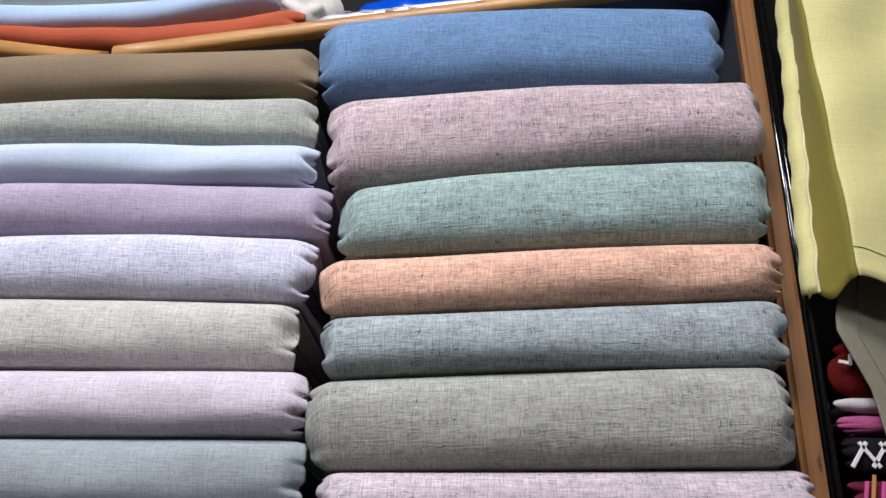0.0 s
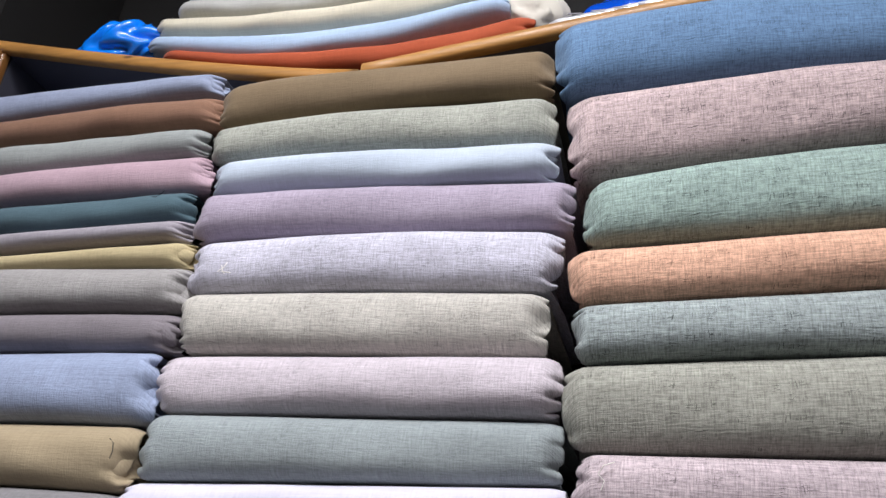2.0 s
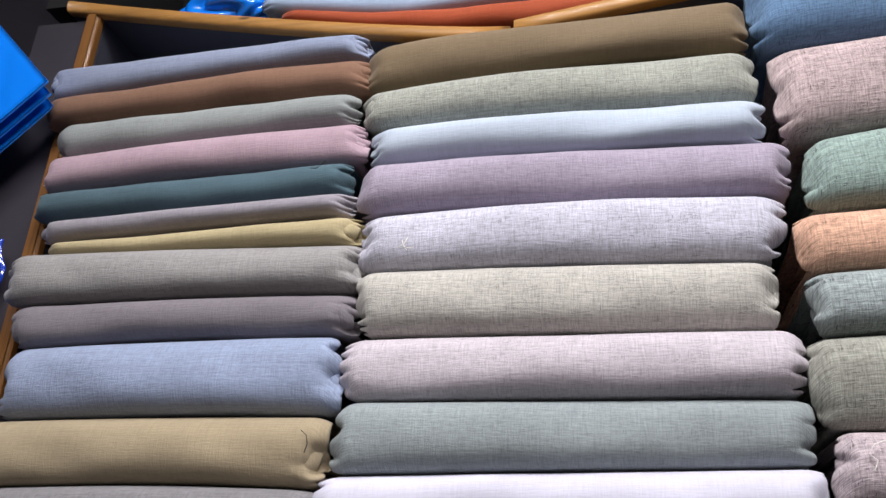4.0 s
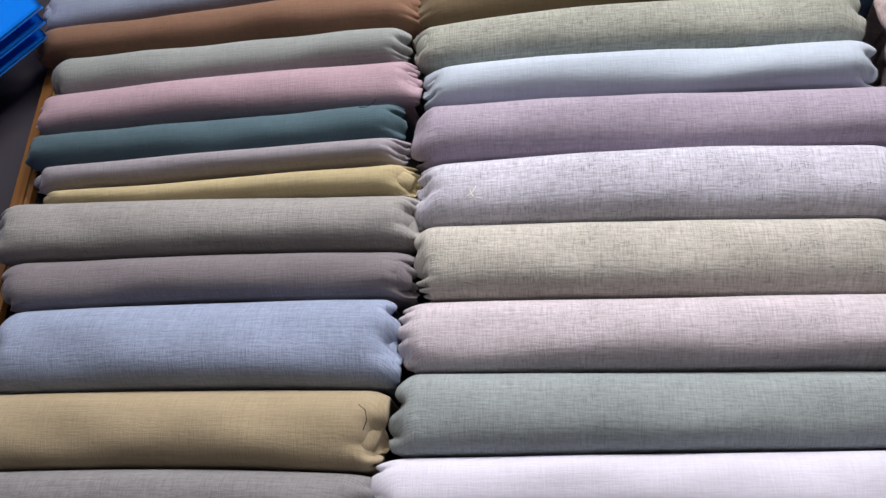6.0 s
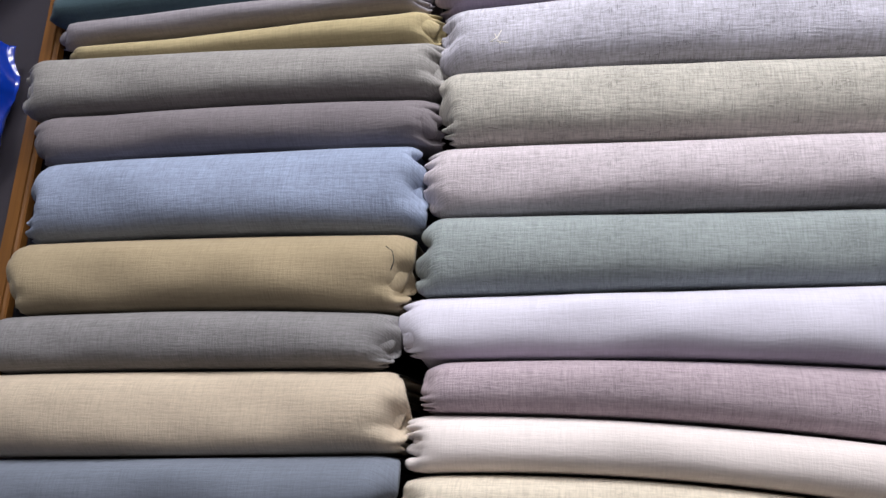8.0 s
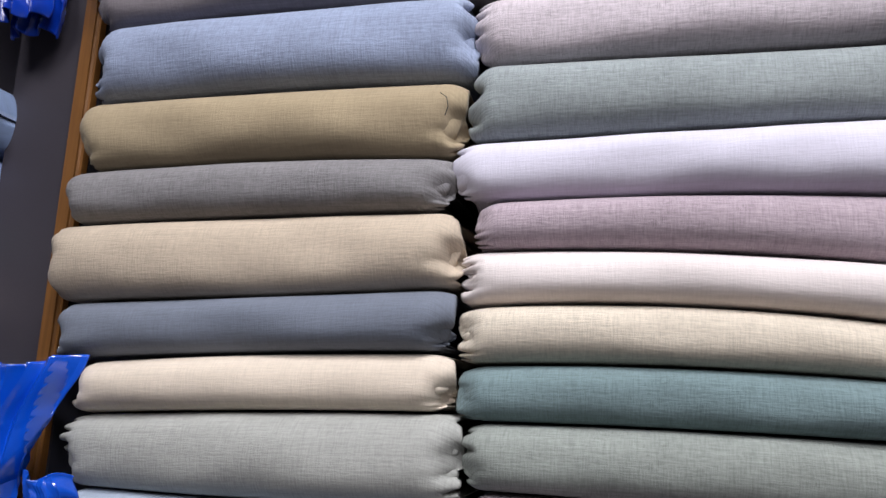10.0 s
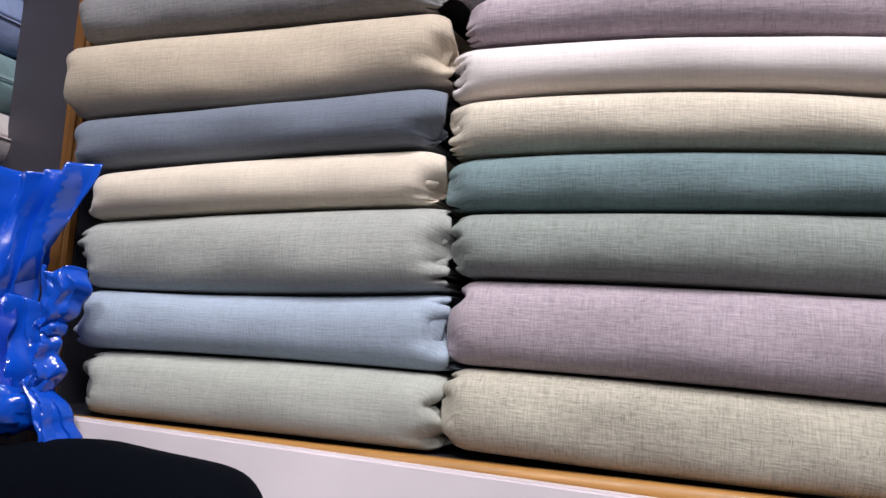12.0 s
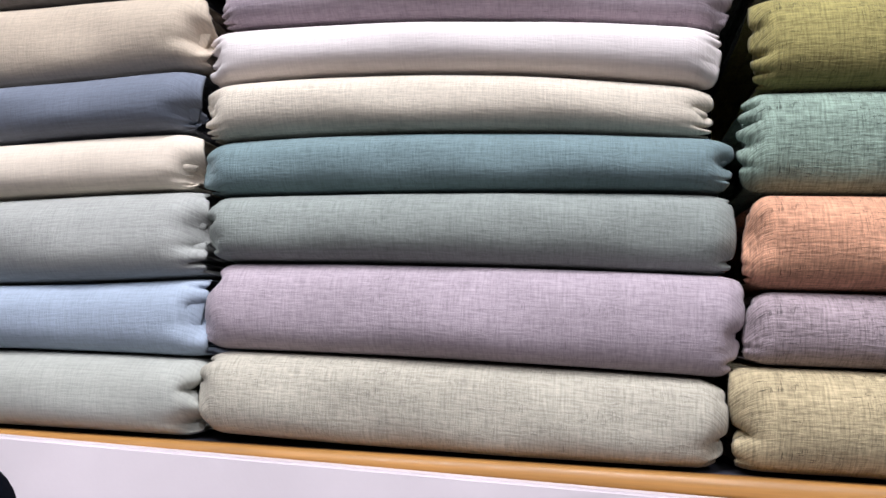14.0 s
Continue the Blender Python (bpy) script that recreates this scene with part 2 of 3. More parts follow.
def shell(x0, x1, bottom, top, seed, scale, recess, lobes, bulge, drape, closed=False, tuck=0.0, rounded=(True, True)):
    """Rings of one cloth layer, from the left rim to the right rim, with scalloped, pinched ends turned inwards."""
    rng = np.random.default_rng(seed)
    mid = (x0 + x1) / 2
    bq = np.polyfit([x0, mid, x1], bottom, 2)
    tq = np.polyfit([x0, mid, x1], top, 2)
    h = float(np.mean(top) - np.mean(bottom))
    e = np.array([0, 0.002, 0.005, 0.009, 0.014, 0.020, 0.028, 0.038, 0.050, 0.066])
    inner = np.linspace(0.085, (x1 - x0) - 0.085, 46)
    xs = np.r_[e, inner, (x1 - x0) - e[::-1]] + x0
    nv = FRONT_N + BACK_N
    rim = np.linspace(0, 1, FRONT_N)
    ends = []
    for side in (0, 1):
        k = rng.uniform(*lobes)
        ph = rng.uniform(0, 3.1)
        warp = 0.10 * np.sin(rim * rng.uniform(3, 7) + rng.uniform(0, 6))
        w = np.abs(np.sin(math.pi * k * (rim + warp) + ph))
        uneven = np.clip(0.55 + 0.6 * np.sin(rim * rng.uniform(4, 9) + rng.uniform(0, 6)), 0.05, 1)
        notch = (1 - w) ** 2.0 * uneven
        corner = np.abs(np.linspace(-1, 1, FRONT_N) + rng.uniform(-0.3, 0.3)) ** rng.uniform(1.3, 2.4)
        scallop = np.r_[rng.uniform(0.008, 0.016) * notch, np.zeros(BACK_N)]
        pull = (rng.uniform(0.010, 0.024) if rounded[side] else rng.uniform(0.003, 0.012)) * corner
        pull = np.r_[pull, np.full(BACK_N, pull[[0, -1]].mean())]
        notch = np.r_[notch, np.zeros(BACK_N)]
        ends.append((pull, scallop, notch, rng.uniform(0.42, 0.75), rng.uniform(0.35, 1.0) * tuck, rng.uniform(0.010, 0.018), rng.uniform(0.05, 0.15)))
    soft = waves(rng, 6, 4, 22)
    small = waves(rng, 6, 20, 60)
    verts, uvs = [], []

    def ring(x, shrink=1.0, push=None):
        d0, d1 = x - x0, x1 - x
        a = (np.polyval(tq, x) - np.polyval(bq, x)) / 2 - 0.0008
        zc = (np.polyval(tq, x) + np.polyval(bq, x)) / 2
        b = bulge * (1 + 0.06 * math.sin(7 * x + seed))
        for d, (_, _, _, _, _, reach, pinch) in ((d0, ends[0]), (d1, ends[1])):
            q = max(0.0, 1 - d / (reach * 1.9))
            a *= 1 - pinch * q ** 2
            b *= 1 - 0.45 * q ** 2
        y, z = section(a, b, 0.004, scale * shrink)
        xx = np.full(nv, x)
        s = np.r_[0, np.cumsum(np.hypot(np.diff(y), np.diff(z)))]
        front = np.r_[np.sin(np.linspace(0, math.pi, FRONT_N)) ** 0.7, np.zeros(BACK_N)]
        wob = 0.0026 * soft(xx, s * 2.2) + 0.0010 * small(xx, s * 1.5)
        if drape:
            wob = wob + drape * 0.004 * np.sin(14 * (x - x0) + 55 * s + seed)
        y = y + wob * front
        for d, sign, (pull, scallop, notch, spot, deep, reach, _) in ((d0, 1, ends[0]), (d1, -1, ends[1])):
            fall = max(0.0, 1 - d / 0.040)
            near = max(0.0, 1 - d / 0.020)
            xx = xx + sign * ((pull + recess) * fall ** 2 + scallop * near ** 1.3)
            gather = max(0.0, 1 - d / (reach * 1.9)) ** 1.5
            y = y + 0.0062 * notch * gather * front
            z = z * (1 - 0.03 * notch * gather)
            if deep and d < 0.06:
                away = np.r_[(rim - spot) * h * 1.4, np.full(BACK_N, 1.0)]
                dist = np.hypot(d - 0.006, away)
                turn = np.arctan2(away, d - 0.006)
                y = y + deep * front * (0.034 * np.exp(-(dist / 0.012) ** 2) + 0.0045 * np.sin(6 * turn + seed) * np.exp(-dist / 0.016))
        if push is not None:
            xx = xx + push
        return np.stack([xx, y, z + zc], 1), np.stack([xx, s], 1)

    left, right = [], []
    rims = ((-0.0100, 0.04), (-0.0097, 0.22), (-0.0085, 0.45), (-0.0065, 0.66), (-0.0040, 0.83), (-0.0018, 0.93)) if closed else ((0.030, 0.72), (0.016, 0.86), (0.005, 0.93), (0.001, 0.975))
    for back, shrink in rims:
        left.append(ring(x0, shrink, back))
        right.append(ring(x1, shrink, -back))
    rings = left + [ring(x) for x in xs] + right[::-1]
    verts = np.concatenate([r[0] for r in rings])
    uvs = np.concatenate([r[1] for r in rings])
    faces = grid_faces(len(rings), nv, True)
    n = len(rings)
    faces.append(tuple(range(nv)))
    faces.append(tuple((n - 1) * nv + k for k in reversed(range(nv))))
    return verts, faces, uvs, h


def end_fold(x0, x1, bottom, top, seed, right, mat, thing):
    """The inner layers that show in the open end of a bolt: short scalloped cuffs, one inside the other."""
    for level, (scale, recess) in enumerate(((0.80, 0.005), (0.52, 0.010))):
        v, f, uv, _ = shell(x0, x1, bottom, top, seed + 31 * (level + 1) + 7 * right, scale, recess, (2.0, 4.5), 0.030, 0)
        nv = FRONT_N + BACK_N
        n = len(v) // nv
        keep = 16
        if right:
            v2, uv2 = v[(n - keep) * nv:], uv[(n - keep) * nv:]
        else:
            v2, uv2 = v[:keep * nv], uv[:keep * nv]
        mesh_part("inner_fold", v2, grid_faces(keep, nv, True), mat, thing, uv2)


BOLTS = {}


def fabric_bolt(cloth, x0, x1, bottom, top, rgb, slub, column, order, drape=0.0, stack="bolts stacked on the shelf", shift=0.0, where="in a stack", closed=False):
    seed = {"A": 100, "B": 300, "C": 500, "L": 700, "T": 800}[column] + order * 3
    mat = woven(cloth.replace(" ", "_").replace("-", "_"), rgb, slub)
    h = (sum(top) - sum(bottom)) / 3
    thing = empty("fabric_bolt", ((x0 + x1) / 2, 0.1, bottom[1]))
    thick = "thick" if h > 0.078 else ("thin" if h < 0.047 else "folded")
    tagged(thing, f"{thick} {cloth} bolt with gathered ends, {where}", "fabric bolt", stack)
    v, f, uv, _ = shell(x0, x1, bottom, top, seed, 1.0, 0.0, (3.2, 6.0), 0.030 + 0.12 * h, drape, closed, {"A": 1.0, "B": 0.45, "C": 0.35}.get(column, 0.0), (column == "A", False))
    mesh_part("outer_wrap", v, f, mat, thing, uv)
    if not closed:
        end_fold(x0, x1, bottom, top, seed, 0, mat, thing)
        end_fold(x0, x1, bottom, top, seed, 1, mat, thing)
    if column == "A" and order <= 7:
        # the thin upper bolts lie a little askew, their far ends pushed in
        thing.rotation_euler.z = -0.040
        shift += 0.008
    thing.location.y += shift
    BOLTS[column, order] = thing
    return thing


def loose_thread(thing, x, z, points, mat, radius=0.0005):
    """A stray thread lying on the face of a bolt; points are offsets along the face in metres."""
    path = [(x + dx, -0.0395 - lift, z + dz) for dx, dz, lift in points]
    v, f = tube(path, radius)
    mesh_part("loose_thread", v, f, mat, thing)


# ---- the room round the shelf ----


def wall(name, x0, x1, y0, y1, z0, z1, mat):
    ob = part(name, block(x0, x1, y0, y1, z0, z1, 0), mat)
    return tagged(ob, kind="structure")


wall("floor", SHOP_X0, SHOP_X1, SHOP_Y0, SHOP_Y1, -0.1, 0, FLOOR_TILE)
wall("ceiling", SHOP_X0, SHOP_X1, SHOP_Y0, SHOP_Y1, CEILING, CEILING + 0.1, PLASTER)
wall("wall_north", SHOP_X0, SHOP_X1, SHOP_Y1, SHOP_Y1 + 0.1, 0, CEILING, PLASTER)
wall("wall_south", SHOP_X0, SHOP_X1, SHOP_Y0 - 0.1, SHOP_Y0, 0, CEILING, PLASTER)
wall("wall_west", SHOP_X0 - 0.1, SHOP_X0, SHOP_Y0, SHOP_Y1, 0, CEILING, PLASTER)
wall("wall_east", SHOP_X1, SHOP_X1 + 0.1, SHOP_Y0, SHOP_Y1, 0, CEILING, PLASTER)


def panel_fitting(x, y):
    thing = empty("ceiling_lamp", (x, y, CEILING))
    tagged(thing, "square white panel lamp glowing on the ceiling", "ceiling lamp", "ceiling lamps")
    part("frame", block(x - 0.30, x + 0.30, y - 0.30, y + 0.30, CEILING - 0.02, CEILING, 0.004), LAMP_WHITE, thing)
    part("diffuser", block(x - 0.28, x + 0.28, y - 0.28, y + 0.28, CEILING - 0.026, CEILING - 0.0205, 0), lamp_glow, thing)


for lx, ly, _ in LAMPS:
    panel_fitting(lx, ly)

# ---- the shelf unit ----
shelf = empty("wall_shelf", (0, 0.2, 0.9))
tagged(shelf, "varnished wooden shelf unit with sagging boards, full of bolts", "shelf")


def sloped_board(name, xs, zs, thick, y0, y1, nose=0.006, lip=0.016):
    """A dark laminate board along x whose top follows the heights zs, with a rounded wooden strip on its front edge."""
    def run(label, ya, yb, mat, parent, rounded, slim):
        t2 = thick / 2 - slim
        prof = [(ya + nose, t2)]
        prof += [(ya + nose - nose * math.sin(a), t2 * math.cos(a)) for a in np.linspace(0, math.pi, 9)[1:]] if rounded else [(ya, t2), (ya, -t2)]
        prof += [(yb, -t2), (yb, t2)]
        v = [(x, y, z - thick / 2 + dz) for x, z in zip(xs, zs) for y, dz in prof]
        n = len(prof)
        f = grid_faces(len(xs), n, True) + [tuple(range(n)), tuple((len(xs) - 1) * n + k for k in reversed(range(n)))]
        return mesh_part(label, v, f, mat, parent, smooth=rounded)
    board = run(name, y0 + lip + 0.0005, y1, SIDE_BOARD, shelf, False, 0.001)
    run("edging", y0, y0 + lip, WOOD_X, board, True, 0.0)
    return board


part("back_panel", block(-0.76, 0.74, 0.31, 0.33, 0.90, 2.60, 0), BACK, shelf, "grey board at the back")
for ux, top in ((-0.707, 2.088), (0.717, 2.60)):
    upright = part("upright", block(ux + 0.002, ux + 0.021, 0.046, 0.31, 0.80, top, 0.001), SIDE_BOARD, shelf, "dark laminate upright")
    part("edging", block(ux, ux + 0.0235, 0.026, 0.0455, 0.80, top, 0.005, 3), WOOD_Z, upright, "varnished wooden edge strip")
xa = np.linspace(-0.74, -0.066, 14)
za = 1.993 + 0.120 * ((-0.066 - xa) / 0.674) ** 1.25
sloped_board("upper_board", xa, za, 0.020, 0.022, 0.31)
xb = np.linspace(-0.062, 0.717, 14)
zb = 2.002 + 0.126 * ((xb + 0.062) / 0.779)
sloped_board("upper_board", xb, zb, 0.020, 0.022, 0.31)
xc = np.linspace(-0.70, 0.717, 8)
sloped_board("lower_board", xc, 0.9500 + 0 * xc, 0.019, -0.034, 0.31)

# counter below the shelf
counter = empty("base_cabinet", (0, 0.2, 0))
tagged(counter, "white laminate base cabinet under the wooden shelf", "cabinet")
bm = block(-0.590, 1.2, -0.050, -0.0355, 0.80, 0.935, 0.002)
for v in bm.verts:
    if v.co.z > 0.9:
        v.co.z += 0.0160 - 0.0195 * (v.co.x + 0.562)
part("front_panel", bm, WHITE_BOARD, counter)
part("side_panel", block(-0.60, -0.552, -0.033, 0.31, 0.80, 0.936, 0.002), GREY_BOARD, counter)
part("worktop", block(-1.6, 1.4, -0.30, 0.33, 0.77, 0.80, 0.004), GREY_BOARD, counter)
part("body", block(-1.58, 1.38, -0.27, 0.33, 0.0, 0.77, 0.004), WHITE_BOARD, counter)

fabric_bolt('blue-grey cotton'          , -0.715, -0.231, (1.919, 1.926, 1.931), (1.971, 1.971, 1.966), (140, 150, 176), 0.15, 'A', 1)
fabric_bolt('chestnut brown cotton'     , -0.704, -0.222, (1.876, 1.880, 1.880), (1.919, 1.926, 1.931), (136, 100, 80), 0.10, 'A', 2)
fabric_bolt('cool grey cotton'          , -0.673, -0.233, (1.825, 1.834, 1.839), (1.876, 1.880, 1.880), (148, 153, 152), 0.15, 'A', 3)
fabric_bolt('dusty pink cotton'         , -0.683, -0.220, (1.770, 1.780, 1.787), (1.825, 1.834, 1.839), (178, 150, 162), 0.15, 'A', 4, 0.3)
fabric_bolt('dark teal cotton'          , -0.682, -0.234, (1.732, 1.737, 1.745), (1.770, 1.780, 1.787), (76, 101, 112), 0.12, 'A', 5)
fabric_bolt('grey lilac cotton'         , -0.666, -0.227, (1.701, 1.708, 1.715), (1.732, 1.737, 1.745), (152, 146, 155), 0.20, 'A', 6)
fabric_bolt('pale ochre cotton'         , -0.650, -0.215, (1.680, 1.681, 1.679), (1.701, 1.708, 1.715), (184, 168, 128), 0.15, 'A', 7)
fabric_bolt('stone grey linen'          , -0.682, -0.213, (1.613, 1.618, 1.621), (1.680, 1.681, 1.679), (152, 149, 148), 0.35, 'A', 8)
fabric_bolt('mauve grey cotton'         , -0.659, -0.215, (1.558, 1.568, 1.572), (1.613, 1.618, 1.621), (124, 117, 123), 0.25, 'A', 9)
fabric_bolt('periwinkle blue chambray'  , -0.646, -0.224, (1.473, 1.481, 1.485), (1.558, 1.568, 1.572), (144, 157, 186), 0.35, 'A', 10)
fabric_bolt('sandy ochre cotton'        , -0.653, -0.232, (1.397, 1.408, 1.410), (1.473, 1.481, 1.485), (166, 149, 120), 0.15, 'A', 11)
fabric_bolt('smoke grey melange linen'  , -0.665, -0.240, (1.339, 1.351, 1.358), (1.397, 1.408, 1.410), (131, 129, 132), 0.40, 'A', 12)
fabric_bolt('warm beige cotton'         , -0.672, -0.228, (1.259, 1.272, 1.286), (1.339, 1.351, 1.358), (194, 178, 158), 0.20, 'A', 13)
fabric_bolt('slate blue cotton'         , -0.657, -0.232, (1.200, 1.217, 1.227), (1.259, 1.272, 1.286), (112, 120, 136), 0.15, 'A', 14)
fabric_bolt('cream cotton'              , -0.623, -0.230, (1.148, 1.163, 1.173), (1.200, 1.217, 1.227), (218, 204, 187), 0.08, 'A', 15)
fabric_bolt('silver grey linen'         , -0.629, -0.218, (1.079, 1.082, 1.094), (1.148, 1.163, 1.173), (164, 166, 162), 0.25, 'A', 16)
fabric_bolt('light blue cotton'         , -0.623, -0.215, (1.016, 1.021, 1.021), (1.079, 1.082, 1.094), (160, 174, 193), 0.20, 'A', 17)
fabric_bolt('pale sage grey cotton'     , -0.609, -0.215, (0.951, 0.951, 0.951), (1.016, 1.021, 1.021), (172, 174, 166), 0.20, 'A', 18)
fabric_bolt('olive brown cotton'        , -0.238, 0.211, (1.878, 1.896, 1.897), (1.945, 1.959, 1.967), (124, 105, 80), 0.12, 'B', 1, 0.25)
fabric_bolt('grey sage slub linen'      , -0.240, 0.217, (1.828, 1.835, 1.835), (1.878, 1.896, 1.897), (156, 158, 148), 0.60, 'B', 2)
fabric_bolt('very pale blue cotton'     , -0.226, 0.222, (1.779, 1.785, 1.782), (1.828, 1.835, 1.835), (178, 190, 206), 0.08, 'B', 3, 0.5)
fabric_bolt('lavender purple linen'     , -0.231, 0.241, (1.712, 1.723, 1.719), (1.779, 1.785, 1.782), (161, 149, 167), 0.40, 'B', 4)
fabric_bolt('pale lilac slub linen'     , -0.223, 0.231, (1.645, 1.649, 1.647), (1.712, 1.723, 1.719), (190, 188, 203), 0.65, 'B', 5)
fabric_bolt('beige grey slub linen'     , -0.221, 0.218, (1.569, 1.573, 1.576), (1.645, 1.649, 1.647), (180, 176, 168), 0.60, 'B', 6)
fabric_bolt('pink lilac linen'          , -0.232, 0.237, (1.500, 1.505, 1.509), (1.569, 1.573, 1.576), (192, 182, 190), 0.45, 'B', 7)
fabric_bolt('blue grey-green linen'     , -0.233, 0.238, (1.424, 1.435, 1.446), (1.500, 1.505, 1.509), (142, 151, 153), 0.40, 'B', 8)
fabric_bolt('lavender white cotton'     , -0.245, 0.243, (1.366, 1.375, 1.371), (1.424, 1.435, 1.446), (206, 203, 220), 0.03, 'B', 9)
fabric_bolt('dusty mauve linen'         , -0.220, 0.231, (1.320, 1.323, 1.308), (1.366, 1.375, 1.371), (169, 153, 163), 0.45, 'B', 10)
fabric_bolt('off-white cotton'          , -0.232, 0.221, (1.268, 1.276, 1.258), (1.320, 1.323, 1.308), (222, 212, 211), 0.05, 'B', 11)
fabric_bolt('beige linen'               , -0.231, 0.216, (1.216, 1.224, 1.216), (1.268, 1.276, 1.258), (206, 195, 178), 0.30, 'B', 12)
fabric_bolt('muted teal linen'          , -0.229, 0.232, (1.166, 1.172, 1.171), (1.216, 1.224, 1.216), (112, 134, 138), 0.40, 'B', 13)
fabric_bolt('grey-green linen'          , -0.222, 0.233, (1.107, 1.109, 1.105), (1.166, 1.172, 1.171), (140, 147, 142), 0.40, 'B', 14)
fabric_bolt('mauve pink linen'          , -0.219, 0.239, (1.029, 1.028, 1.022), (1.107, 1.109, 1.105), (173, 158, 168), 0.45, 'B', 15)
fabric_bolt('oatmeal slub linen'        , -0.219, 0.227, (0.956, 0.951, 0.951), (1.029, 1.028, 1.022), (180, 174, 158), 0.55, 'B', 16)
fabric_bolt('denim blue slub linen'     , 0.208, 0.679, (1.895, 1.915, 1.925), (2.001, 2.028, 2.027), (92, 124, 160), 0.70, 'C', 1)
fabric_bolt('dusty rose slub linen'     , 0.226, 0.713, (1.778, 1.811, 1.823), (1.895, 1.915, 1.925), (176, 156, 156), 1.00, 'C', 2)
fabric_bolt('seafoam green slub linen'  , 0.248, 0.707, (1.695, 1.713, 1.724), (1.778, 1.811, 1.823), (136, 156, 149), 1.00, 'C', 3)
fabric_bolt('peach orange slub linen'   , 0.234, 0.710, (1.632, 1.648, 1.662), (1.695, 1.713, 1.724), (206, 160, 134), 0.90, 'C', 4)
fabric_bolt('cool grey-green slub linen', 0.240, 0.710, (1.566, 1.581, 1.591), (1.632, 1.648, 1.662), (142, 152, 152), 1.00, 'C', 5)
fabric_bolt('olive grey slub linen'     , 0.233, 0.699, (1.479, 1.485, 1.493), (1.566, 1.581, 1.591), (148, 148, 138), 0.85, 'C', 6)
fabric_bolt('mauve pink slub linen'     , 0.245, 0.713, (1.410, 1.410, 1.410), (1.479, 1.485, 1.493), (180, 165, 170), 0.90, 'C', 7)
fabric_bolt('stone grey slub linen'     , 0.238, 0.706, (1.333, 1.333, 1.333), (1.410, 1.410, 1.410), (150, 150, 146), 0.80, 'C', 8)
fabric_bolt('olive green slub linen'    , 0.241, 0.706, (1.255, 1.255, 1.255), (1.333, 1.333, 1.333), (146, 136, 80), 0.90, 'C', 9)
fabric_bolt('sage green slub linen'     , 0.232, 0.706, (1.171, 1.171, 1.171), (1.255, 1.255, 1.255), (130, 150, 136), 1.00, 'C', 10)
fabric_bolt('apricot orange slub linen' , 0.236, 0.706, (1.094, 1.094, 1.094), (1.171, 1.171, 1.171), (206, 150, 118), 0.90, 'C', 11)
fabric_bolt('grey mauve slub linen'     , 0.237, 0.706, (1.034, 1.034, 1.034), (1.094, 1.094, 1.094), (156, 140, 146), 0.90, 'C', 12)
fabric_bolt('khaki yellow slub linen'   , 0.226, 0.706, (0.951, 0.951, 0.951), (1.034, 1.034, 1.034), (178, 162, 126), 0.90, 'C', 13)

# ---- stray threads ----
loose_thread(BOLTS["B", 5], -0.163, 1.662, [(0.004, 0.012, 0.0), (0.001, 0.004, 0.002), (-0.006, 0.0, 0.001), (0.002, -0.001, 0.003), (0.011, -0.001, 0.0)], THREAD)
loose_thread(BOLTS["B", 5], -0.163, 1.662, [(-0.002, 0.008, 0.001), (0.001, 0.001, 0.003), (0.004, -0.003, 0.001)], THREAD)
loose_thread(BOLTS["C", 7], 0.278, 1.452, [(0.010, 0.014, 0.0), (0.0, 0.010, 0.002), (-0.005, 0.002, 0.001), (0.001, -0.004, 0.003), (-0.002, -0.012, 0.0)], THREAD)
loose_thread(BOLTS["A", 5], -0.262, 1.764, [(-0.012, -0.002, 0.0), (-0.004, -0.004, 0.002), (0.004, 0.0, 0.003), (0.006, 0.006, 0.001)], DARK_THREAD)
loose_thread(BOLTS["A", 11], -0.250, 1.452, [(-0.004, 0.012, 0.0), (0.003, 0.007, 0.002), (0.005, -0.002, 0.002), (0.002, -0.010, 0.0)], DARK_THREAD)

# ---- the next compartment, with the ends of its own bolts ----
divider = part("divider_panel", block(-0.80, -0.709, 0.040, 0.31, 0.80, 2.085, 0.002), GREY_BOARD, shelf, "dark grey laminate side panel")
part("back_panel", block(-1.60, -0.80, 0.31, 0.33, 0.80, 2.60, 0), GREY_BOARD, shelf, "dark grey back board")
part("lower_board", block(-1.60, -0.80, 0.03, 0.31, 0.905, 0.925, 0.003), WOOD_X, shelf)
NEXT = "bolts in the next compartment"
z = 0.925
for k, (cloth, rgb, h) in enumerate((("pale grey cotton", (190, 190, 190), 0.115), ("soft white cotton", (220, 214, 212), 0.085), ("light blue cotton", (150, 178, 220), 0.092),
                                     ("pinkish white cotton", (226, 214, 214), 0.068), ("grey teal cotton", (128, 160, 165), 0.070), ("pale periwinkle cotton", (150, 168, 215), 0.078), ("light blue linen", (140, 165, 210), 0.08))):
    fabric_bolt(cloth, -1.25, -0.792 - 0.007 * (k % 3), (z,) * 3, (z + h,) * 3, rgb, 0.1, "L", k + 1, stack=NEXT, where="seen end-on", shift=-0.005, closed=True)
    z += h

